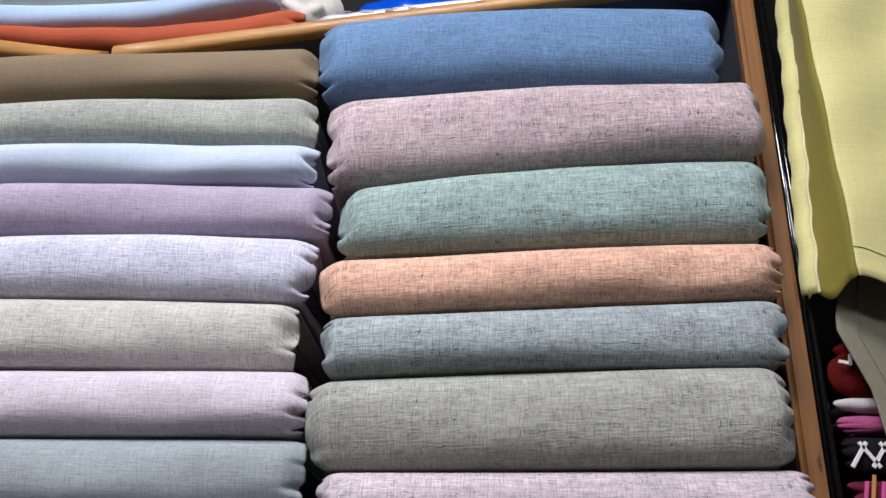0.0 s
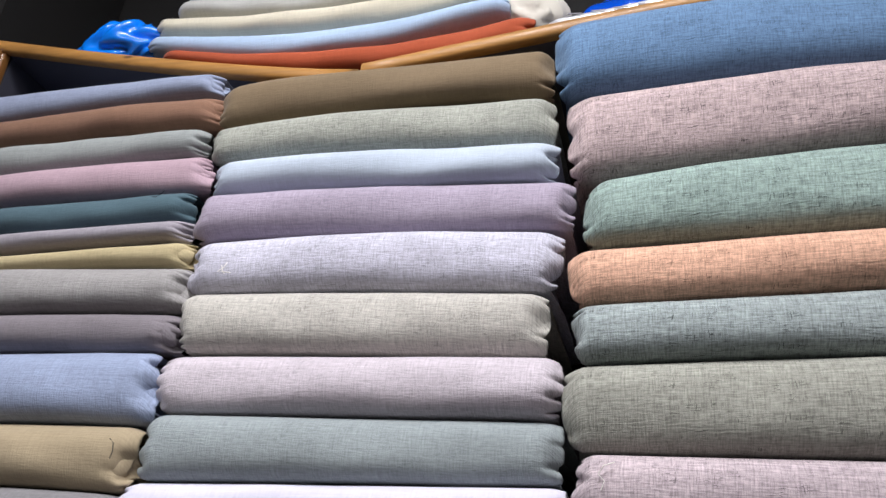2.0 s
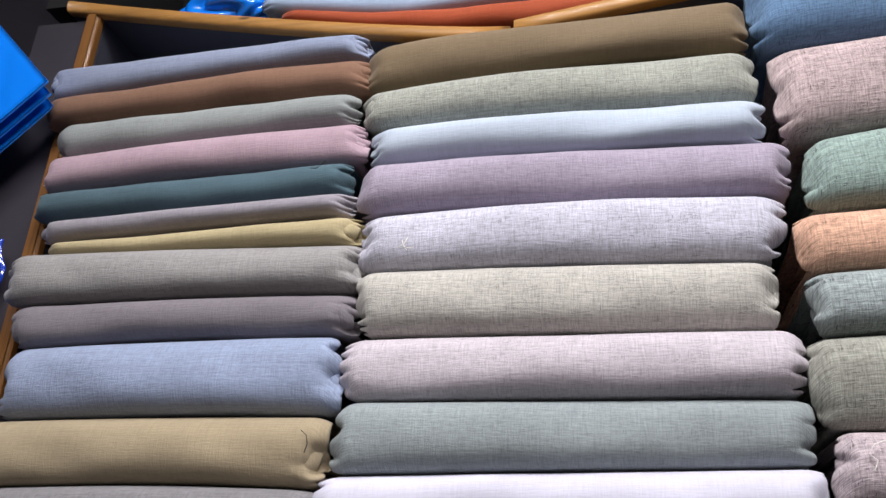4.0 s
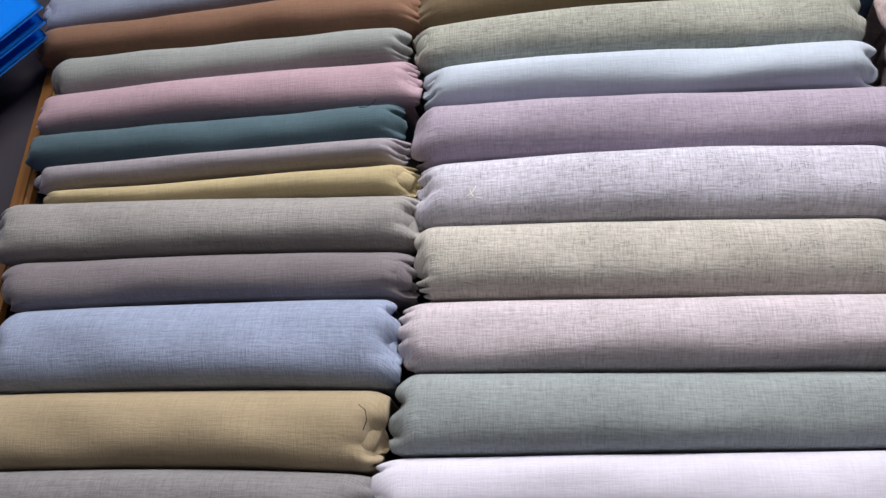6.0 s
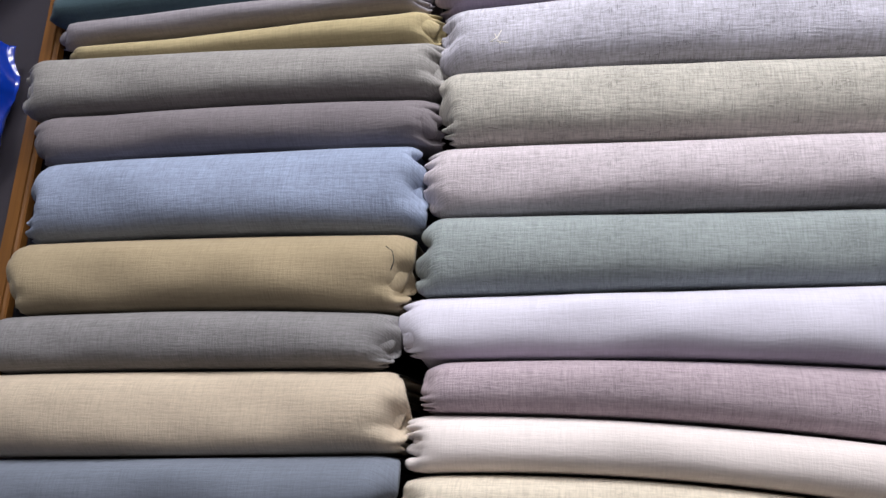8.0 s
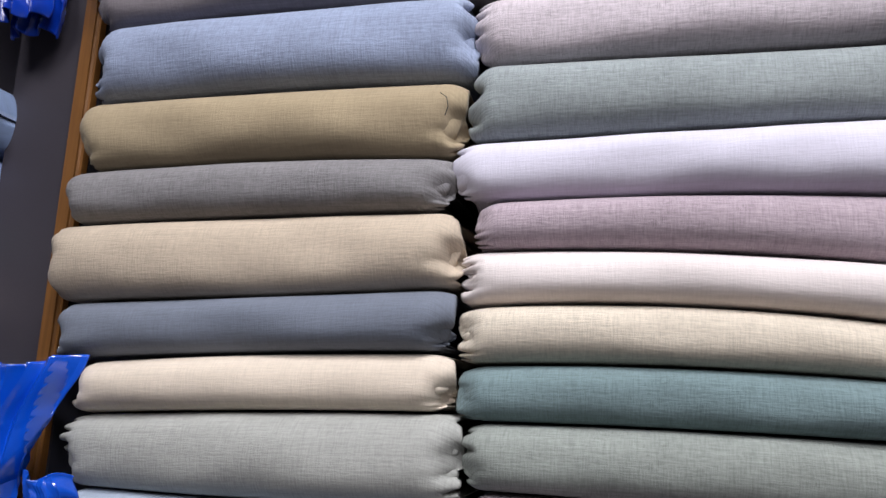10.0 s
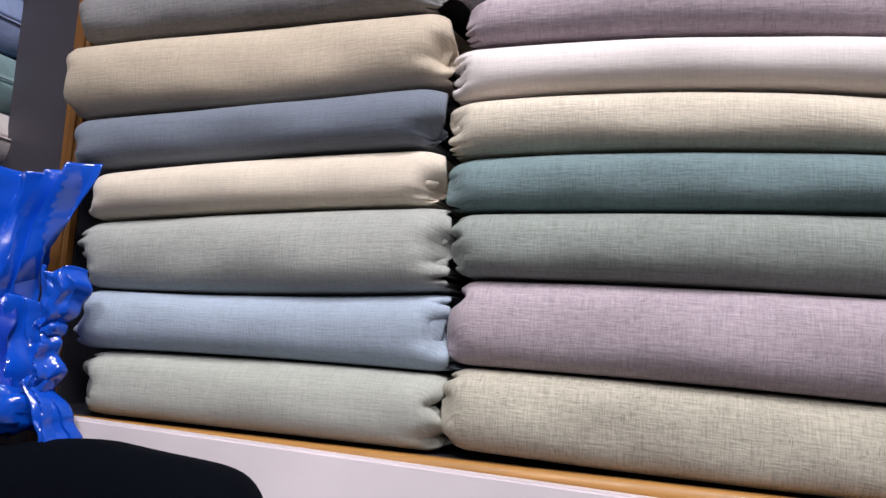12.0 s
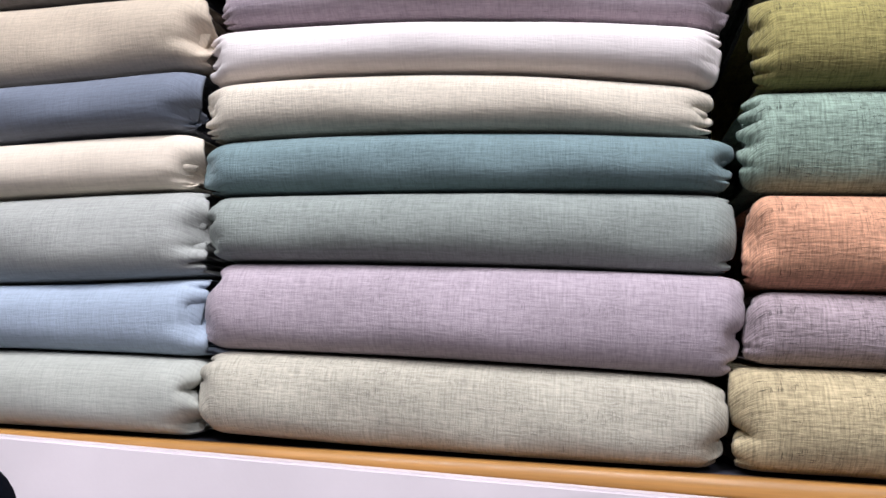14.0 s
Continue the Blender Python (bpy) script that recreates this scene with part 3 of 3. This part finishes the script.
# ---- cloth and packets on the upper board ----
UPPER = "cloth on the upper board"
fabric_bolt("terracotta cotton", -0.395, 0.172, (2.042, 2.004, 2.034), (2.066, 2.040, 2.078), (176, 78, 46), 0.05, "T", 1, stack=UPPER, shift=0.055, where="on the upper board")
fabric_bolt("light blue cotton", -0.432, 0.135, (2.068, 2.041, 2.079), (2.098, 2.082, 2.112), (168, 192, 222), 0.05, "T", 2, 0.6, stack=UPPER, shift=0.06, where="on the upper board")
fabric_bolt("cream cotton", -0.425, 0.10, (2.100, 2.083, 2.113), (2.132, 2.122, 2.146), (214, 206, 184), 0.05, "T", 3, 0.8, stack=UPPER, shift=0.06, where="on the upper board")
fabric_bolt("pale grey cotton", -0.40, 0.09, (2.134, 2.123, 2.147), (2.166, 2.158, 2.184), (190, 190, 186), 0.1, "T", 4, 0.6, stack=UPPER, shift=0.065, where="on the upper board")
fabric_bolt("grey-blue cotton", -0.39, 0.10, (2.168, 2.159, 2.185), (2.205, 2.20, 2.225), (150, 160, 176), 0.1, "T", 5, 0.4, stack=UPPER, shift=0.065, where="on the upper board")


def crumple(center, radii, seed, mat, name, thing, pleats=9, rough=0.16, subdivisions=4):
    """A lump of crumpled film or cloth: a ball with pleats that run from end to end and smaller dents."""
    rng = np.random.default_rng(seed)
    wave, dent = waves(rng, 5, 2, 5), waves(rng, 6, 6, 13)
    bm = bmesh.new()
    bmesh.ops.create_icosphere(bm, subdivisions=subdivisions, radius=1)
    for v in bm.verts:
        p = v.co
        ang = math.atan2(p.y, p.x)
        ridge = abs(math.sin(pleats * ang / 2 + 2.2 * wave(p.z, ang)))
        r = 1 + rough * (ridge - 0.5) * (1 - abs(p.z) ** 4) + 0.10 * wave(p.x * 0.7, p.z * 0.7) + 0.02 * dent(p.x * 0.5, (p.z + p.y) * 0.5)
        v.co = Vector((center[0] + p.x * r * radii[0], center[1] + p.y * r * radii[1], center[2] + p.z * r * radii[2]))
    return part(name, bm, mat, thing, smooth=True)


def film_sheet(name, edge_left, edge_right, z_top, z_bottom, y, seed, mat, thing, folds=7, depth=0.018, nu=80, nv=70):
    """Hanging film: left and right edges run from top to bottom; sharp, uneven ridges fan across it and its ends are ragged."""
    rng = np.random.default_rng(seed)
    small = waves(rng, 6, 2, 6)
    crease = [(rng.uniform(0, 1), rng.uniform(0, 1), *rng.normal(0, 1, 2)) for _ in range(9)]
    n = int(folds * 1.5)
    c0, c1 = (np.arange(n) + rng.uniform(0.1, 0.9, n)) / n, rng.uniform(-0.22, 0.22, n)
    wide, tall = rng.uniform(0.25, 0.95, n) / n, rng.uniform(0.3, 1.0, n)
    ph = rng.uniform(0, 6, 4)
    v = []
    for i in range(nv):
        t = i / (nv - 1)
        xl, xr = np.interp(t, np.linspace(0, 1, len(edge_left)), edge_left), np.interp(t, np.linspace(0, 1, len(edge_right)), edge_right)
        ragged = 0.003 * math.sin(5 * t + ph[0]) + 0.004 * math.sin(13 * t + ph[1])
        rag = min(0.010, 0.10 * (xr - xl))
        for j in range(nu):
            s = j / (nu - 1)
            ridge = max(0.0, float(np.max(tall * (1 - np.abs(s - c0 - c1 * (t - 0.5)) / wide))))
            zz = z_top + (z_bottom - z_top) * t + rag * (0.7 * math.sin(9 * s + ph[2]) * (1 - t) + math.sin(12 * s + ph[3]) * t)
            # straight creases that cross the folds
            dent = sum(0.03 * (xr - xl) * max(0.0, 1 - abs((s - a) * p + (t - b) * q) / 0.13) * (-1) ** k for k, (a, b, p, q) in enumerate(crease))
            bend = 0.02 * math.sin(math.pi * s)
            v.append((xl + (xr - xl) * s + ragged * s, y - depth * ridge - bend + 0.0012 * small(s, t) + dent, zz))
    ob = mesh_part(name, v, grid_faces(nv, nu, False), mat, thing)
    ob.data.set_sharp_from_angle(angle=math.radians(14))
    mod = ob.modifiers.new("thickness", "SOLIDIFY")
    mod.thickness = 0.0008
    return ob


bag = empty("plastic_bag", (-0.65, -0.04, 0.92))
tagged(bag, "crumpled shiny blue plastic bag with tied knots, beside the bolts", "plastic bag")
film_sheet("sheet", (-0.80, -0.79, -0.76, -0.74), (-0.600, -0.616, -0.648, -0.655), 1.200, 1.02, -0.035, 5, BLUE_BAG, bag, 7, 0.032)
film_sheet("sheet", (-0.78, -0.76, -0.74, -0.75), (-0.645, -0.640, -0.628, -0.615), 1.06, 0.925, -0.04, 6, BLUE_BAG, bag, 5)
film_sheet("tail", (-0.626, -0.622, -0.614), (-0.572, -0.576, -0.598), 1.094, 1.036, -0.055, 31, BLUE_BAG, bag, 3, 0.010, 44, 40)
film_sheet("tail", (-0.614, -0.628, -0.622, -0.616), (-0.598, -0.590, -0.586, -0.596), 1.040, 0.980, -0.058, 32, BLUE_BAG, bag, 3, 0.010, 44, 40)
film_sheet("tail", (-0.618, -0.612, -0.598), (-0.602, -0.568, -0.568), 0.988, 0.918, -0.060, 33, BLUE_BAG, bag, 3, 0.011, 44, 40)
crumple((-0.605, -0.066, 1.038), (0.013, 0.014, 0.011), 11, BLUE_BAG, "knot", bag, 9, 0.38, 3)
crumple((-0.608, -0.068, 0.982), (0.014, 0.016, 0.013), 12, BLUE_BAG, "knot", bag, 9, 0.38, 3)
crumple((-0.640, -0.075, 0.955), (0.030, 0.022, 0.026), 13, BLUE_BAG, "knot", bag, 11, 0.4, 3)
film_sheet("sheet", (-0.82, -0.80, -0.80), (-0.675, -0.650, -0.640), 1.10, 0.93, -0.055, 34, DEEP_BLUE_BAG, bag, 5, 0.03)

hanging = empty("plastic_bag", (-0.71, -0.03, 1.53))
tagged(hanging, "folded dark blue plastic bag tucked beside the shelf upright", "plastic bag")
film_sheet("sheet", (-0.80, -0.79, -0.785, -0.78), (-0.724, -0.722, -0.720, -0.722), 1.72, 1.565, 0.022, 8, DEEP_BLUE_BAG, hanging, 5, 0.022)
film_sheet("sheet", (-0.80, -0.79, -0.78), (-0.735, -0.73, -0.728), 1.70, 1.575, 0.0, 9, DEEP_BLUE_BAG, hanging, 3, 0.025)

packet = empty("plastic_packet", (-0.78, -0.02, 1.91))
tagged(packet, "bright blue folded polythene packet sticking out of the shelf", "plastic packet")


def folded_film(name, size, thick, y, turn, corner, seed, thing):
    """A square of folded film with one corner at the given point, turned in the plane of the shelf front."""
    rng = np.random.default_rng(seed)
    w = waves(rng, 6, 6, 20)
    n, v = 40, []
    for side in (0, 1):
        for i in range(n):
            for j in range(n):
                a, b = i / (n - 1), j / (n - 1)
                pillow = (math.sin(math.pi * a) * math.sin(math.pi * b)) ** 0.5
                d = thick * (0.25 + 0.75 * pillow) * (-1 if side == 0 else 1) / 2 + 0.0022 * w(a * 2, b * 2) * pillow
                p, q = -a * size, (b - 1) * size
                ca, sa = math.cos(turn), math.sin(turn)
                v.append((corner[0] + p * ca - q * sa, y + d, corner[1] + p * sa + q * ca))
    f = grid_faces(n, n, False)
    f += [tuple(n * n + k for k in reversed(face)) for face in grid_faces(n, n, False)]
    loop = [j for j in range(n)] + [i * n + n - 1 for i in range(1, n)] + [(n - 1) * n + j for j in range(n - 2, -1, -1)] + [i * n for i in range(n - 2, 0, -1)]
    f += [(loop[k], loop[(k + 1) % len(loop)], n * n + loop[(k + 1) % len(loop)], n * n + loop[k]) for k in range(len(loop))]
    return mesh_part(name, v, f, BRIGHT_BAG, thing)


for k in range(3):
    folded_film("layer", 0.26, 0.016, -0.050 + 0.017 * k, radians(-44), (-0.667 - 0.006 * k, 1.912 - 0.008 * k), 40 + k, packet)

blue_heap = empty("plastic_bag", (-0.49, 0.06, 2.05))
tagged(blue_heap, "crumpled bright blue plastic bag on the upper board", "plastic bag")
crumple((-0.485, 0.085, 2.098), (0.085, 0.05, 0.042), 51, BRIGHT_BAG, "film", blue_heap, 11, 0.3, 5)
blue_wrap = empty("plastic_bag", (0.30, 0.15, 2.06))
tagged(blue_wrap, "bright blue plastic bag lying on the upper board", "plastic bag")
crumple((0.31, 0.16, 2.125), (0.115, 0.05, 0.062), 52, BLUE_BAG, "film", blue_wrap, 5, 0.12, 5)
cream_roll = empty("cloth_roll", (0.17, 0.09, 2.05))
tagged(cream_roll, "cream cloth roll with a crumpled end on the upper board", "cloth roll")
crumple((0.155, 0.10, 2.115), (0.050, 0.05, 0.045), 53, woven("cream_roll_cloth", (214, 208, 196), 0.05), "cloth", cream_roll, 9, 0.2)
wrap = empty("wrapped_packet", (0.30, 0.06, 2.06))
tagged(wrap, "flat packet in clear silvery plastic wrap on the upper board", "packet")
v, f, uv, _ = shell(0.185, 0.46, (2.038, 2.056, 2.074), (2.058, 2.078, 2.096), 77, 1.0, 0.0, (1.5, 3.0), 0.02, 0.3)
v[:, 1] += 0.045
mesh_part("film", v, f, CLEAR_WRAP, wrap, uv)
for k in range(6):
    x = 0.215 + 0.03 * k
    part("printed_bar", block(x, x + 0.018, 0.0262, 0.0268, 2.0562 + 0.0022 * k, 2.0578 + 0.0022 * k, 0), PRINT, wrap, "grey unreadable print")

# boards that close the upper compartment; near-black sheets carry its shade in their colour
part("side_shade", block(-0.80, -0.745, 0.046, 0.30, 2.12, 2.60, 0), DEEP_SHADE, shelf, "near-black sheet for the shade at the side of the upper compartment")
part("upper_shade", block(-0.744, 0.715, 0.300, 0.308, 2.13, 2.60, 0), DEEP_SHADE, shelf, "near-black sheet for the shade at the back of the upper compartment")
part("top_board", block(-0.76, 0.78, 0.03, 0.33, 2.601, 2.62, 0.003), WOOD_X, shelf)

# ---- black garment on the worktop ----
NAVY = woven("navy_black_knit", (7, 10, 18), 0.05)
garment = empty("folded_garment", (-0.57, -0.10, 0.80))
tagged(garment, "folded navy black garment lying before the white panel", "garment")
rng = np.random.default_rng(9)
wrinkle, dent = waves(rng, 6, 6, 24), waves(rng, 6, 20, 60)
v, n = [], 60
for i in range(n):
    for j in range(n):
        a, b = -1 + 2 * i / (n - 1), -1 + 2 * j / (n - 1)
        x, y = -0.566 + 0.200 * a, -0.070 + 0.060 * b
        r = (abs(a) ** 11 + abs(b) ** 2.6) ** (1 / 3)
        h = 0.134 * max(0.0, 1 - r ** 3) ** 0.5 * (1 - 0.05 * abs(a - 0.15) - 0.15 * max(0, -a) ** 2)
        v.append((x, y, 0.80 + h + (0.003 * wrinkle(x * 2, y * 2) + 0.0012 * dent(x, y)) * min(1, h * 20)))
uvs = [(p[0], p[1]) for p in v]
mesh_part("cloth", v, grid_faces(n, n, False), NAVY, garment, uvs)
crumple((-0.364, -0.074, 0.838), (0.032, 0.050, 0.044), 91, NAVY, "sleeve", garment, 5, 0.12)
garment.location.x += 0.018

# ---- what hangs beside the shelf ----
side_post = empty("display_frame", (0.76, 0.1, 0.8))
tagged(side_post, "glossy black metal frame beside the wooden upright", "frame")
part("post", block(0.7445, 0.757, 0.030, 0.29, 0.80, 2.60, 0.009, 4), BLACK_GLOSS, side_post, smooth=True)
part("board", block(0.758, 1.40, 0.03, 0.30, 1.435, 1.455, 0.003), WOOD_X, side_post)
# near-black sheet standing in for the shade deep in the niche
part("niche_shade", block(0.758, 1.40, 0.292, 0.30, 0.80, 2.60, 0), DEEP_SHADE, side_post)
part("rail", block(0.75, 1.40, -0.012, 0.012, 2.28, 2.304, 0.008), BLACK_GLOSS, side_post)

YELLOW = woven("pale_yellow_cotton", (204, 197, 128), 0.05)
# the same yellow cotton in shade, darkened to olive by colour
SHADED_YELLOW = woven("shaded_yellow_cotton", (124, 114, 36), 0.05)
skirt = empty("hanging_garment", (0.85, 0, 2.28))
tagged(skirt, "pale yellow-green cotton garment hanging from a rail", "garment")
nz, ns = 60, 80
v, uv = [], []
for i in range(nz):
    t = i / (nz - 1)
    z = 2.283 - (2.283 - 1.672) * t
    fold = 0.762 + 0.012 * t
    edge = 0.797 - 0.055 * t
    for j in range(ns):
        s = j / (ns - 1)
        if s < 0.3:
            q = s / 0.3
            x, y = edge + (fold - edge) * q, 0.012 - 0.040 * q ** 1.2 + 0.004 * math.sin(3.1 * q)
        else:
            q = (s - 0.3) / 0.7
            x, y = fold + 0.26 * q, -0.028 - 0.010 * math.sin(9 * q + 2 * t) - 0.012 * math.sin(2.5 * q)
        zz = z + (0.006 * math.sin(26 * s) - 0.012 * max(0.0, 0.3 - s)) * t + 0.02 * max(0.0, s - 0.3) * t
        v.append((x, y + 0.002 * math.sin(31 * t + 9 * s), zz))
        uv.append((x + y, z))
cut = int(0.3 * ns)
# the fold turned from the light is cut off to take the shaded colour
shaded_fold = [v[i * ns + j] for i in range(nz) for j in range(cut + 1)]
front = [v[i * ns + j] for i in range(nz) for j in range(cut, ns)]
mesh_part("shaded_fold", shaded_fold, grid_faces(nz, cut + 1, False), SHADED_YELLOW, skirt, [(p[0] + p[1], p[2]) for p in shaded_fold], label="inner fold of the yellow cotton, its shade painted in olive").modifiers.new("thickness", "SOLIDIFY").thickness = 0.0012
mesh_part("panel", front, grid_faces(nz, ns - cut, False), YELLOW, skirt, [(p[0] + p[1], p[2]) for p in front]).modifiers.new("thickness", "SOLIDIFY").thickness = 0.0012
seam = [(v[i * ns + 6][0] + 0.0012 * math.sin(i * 1.3), v[i * ns + 6][1] - 0.0045, v[i * ns + 6][2]) for i in range(nz)]
facing = [(p[0] - (0.004 + 0.010 * min(1.0, i / 20)) * k, p[1] + 0.012 * k, p[2]) for i, p in enumerate(seam) for k in (0, 0.5, 1)]
mesh_part("facing", facing, grid_faces(nz, 3, False), YELLOW, skirt, [(p[0], p[2]) for p in facing]).modifiers.new("thickness", "SOLIDIFY").thickness = 0.0012
sv, sf = tube(seam, 0.0015)
mesh_part("rolled_seam", sv, sf, woven("pale_seam", (214, 206, 160), 0.0), skirt, [(p[0], p[2]) for p in sv], label="pale rolled seam")
hem = [(v[(nz - 4) * ns + j][0], v[(nz - 4) * ns + j][1] - 0.0015, v[(nz - 4) * ns + j][2]) for j in range(24, ns)]
sv, sf = tube(hem, 0.0006)
mesh_part("hem_stitching", sv, sf, woven("olive_stitching", (130, 124, 60), 0.0), skirt, [(p[0], p[2]) for p in sv])

OLIVE = woven("grey_olive_cloth", (120, 116, 96), 0.1)
drape = empty("hanging_garment", (0.88, 0, 2.28))
tagged(drape, "grey-olive cloth hanging behind the yellow garment", "garment")
v, uv = [], []
for i in range(nz):
    t = i / (nz - 1)
    z = 2.27 - (2.27 - 1.38) * t
    left = float(np.interp(z, [1.38, 1.46, 1.52, 1.575, 1.64, 1.75, 2.27], [0.786, 0.794, 0.798, 0.790, 0.764, 0.79, 0.84]))
    for j in range(ns):
        s = j / (ns - 1)
        x = left + (1.10 - left) * s
        v.append((x, 0.004 + 0.014 * (1 - s) ** 6 - 0.008 * math.sin(16 * s + 3 * t), z))
        uv.append((x, z))
mesh_part("panel", v, grid_faces(nz, ns, False), OLIVE, drape, uv).modifiers.new("thickness", "SOLIDIFY").thickness = 0.0012

side_seam = [(v[i * ns + 5][0], v[i * ns + 5][1] - 0.0022, v[i * ns + 5][2]) for i in range(nz)]
sv, sf = tube(side_seam, 0.0010)
mesh_part("side_seam", sv, sf, OLIVE, drape, [(p[0], p[2]) for p in sv])

SCARVES = "folded scarves in the next niche"


def scarf(cloth, rgb, z0, z1, seed, motif=None):
    thing = empty("folded_scarf", (0.85, 0.1, z0))
    tagged(thing, f"folded {cloth} scarf in a small pile", "scarf", SCARVES)
    mat = woven(cloth.replace(" ", "_") + "_scarf", rgb, 0.3)
    v, f, uv, _ = shell(0.760, 0.99, (z0,) * 3, (z1,) * 3, seed, 1.0, 0.0, (2, 4), 0.022, 0)
    v[:, 1] = 0.045 + (v[:, 1] - 0.004) * 0.8
    mesh_part("wrap", v, f, mat, thing, uv)
    for k, (mx, mz, w, h, turn, mmat) in enumerate(motif or ()):
        bm = block(-w / 2, w / 2, 0.0215, 0.0235, -h / 2, h / 2, 0.0004, 1)
        bmesh.ops.rotate(bm, cent=(0, 0.022, 0), matrix=Matrix.Rotation(radians(turn), 3, "Y"), verts=bm.verts)
        bmesh.ops.translate(bm, vec=(mx, 0.0, mz), verts=bm.verts)
        part("woven_motif", bm, mmat, thing)


PALE = woven("pale_motif", (205, 200, 196), 0.1)
GOLD = woven("gold_motif", (176, 120, 60), 0.1)
ROSE = woven("rose_motif", (190, 70, 130), 0.1)
scarf("purple and orange", (96, 30, 50), 1.455, 1.492, 131, [(0.772 + 0.008 * k, 1.474 + 0.006 * (k % 2), 0.0035, 0.028, 12, (ROSE, GOLD)[k % 2]) for k in range(5)])
scarf("black and white patterned", (26, 22, 24), 1.4925, 1.534, 134, [(0.772 + 0.010 * k, 1.513, 0.004, 0.030, (35, -35)[k % 2], PALE) for k in range(4)])
scarf("dusty pink", (150, 62, 106), 1.5345, 1.556, 137)
scarf("white", (172, 167, 162), 1.5565, 1.574, 139)
scarf("dark red", (84, 16, 14), 1.5745, 1.634, 142, [(0.773, 1.606, 0.012, 0.0035, 10, PALE), (0.779, 1.609, 0.0035, 0.012, 10, PALE)])
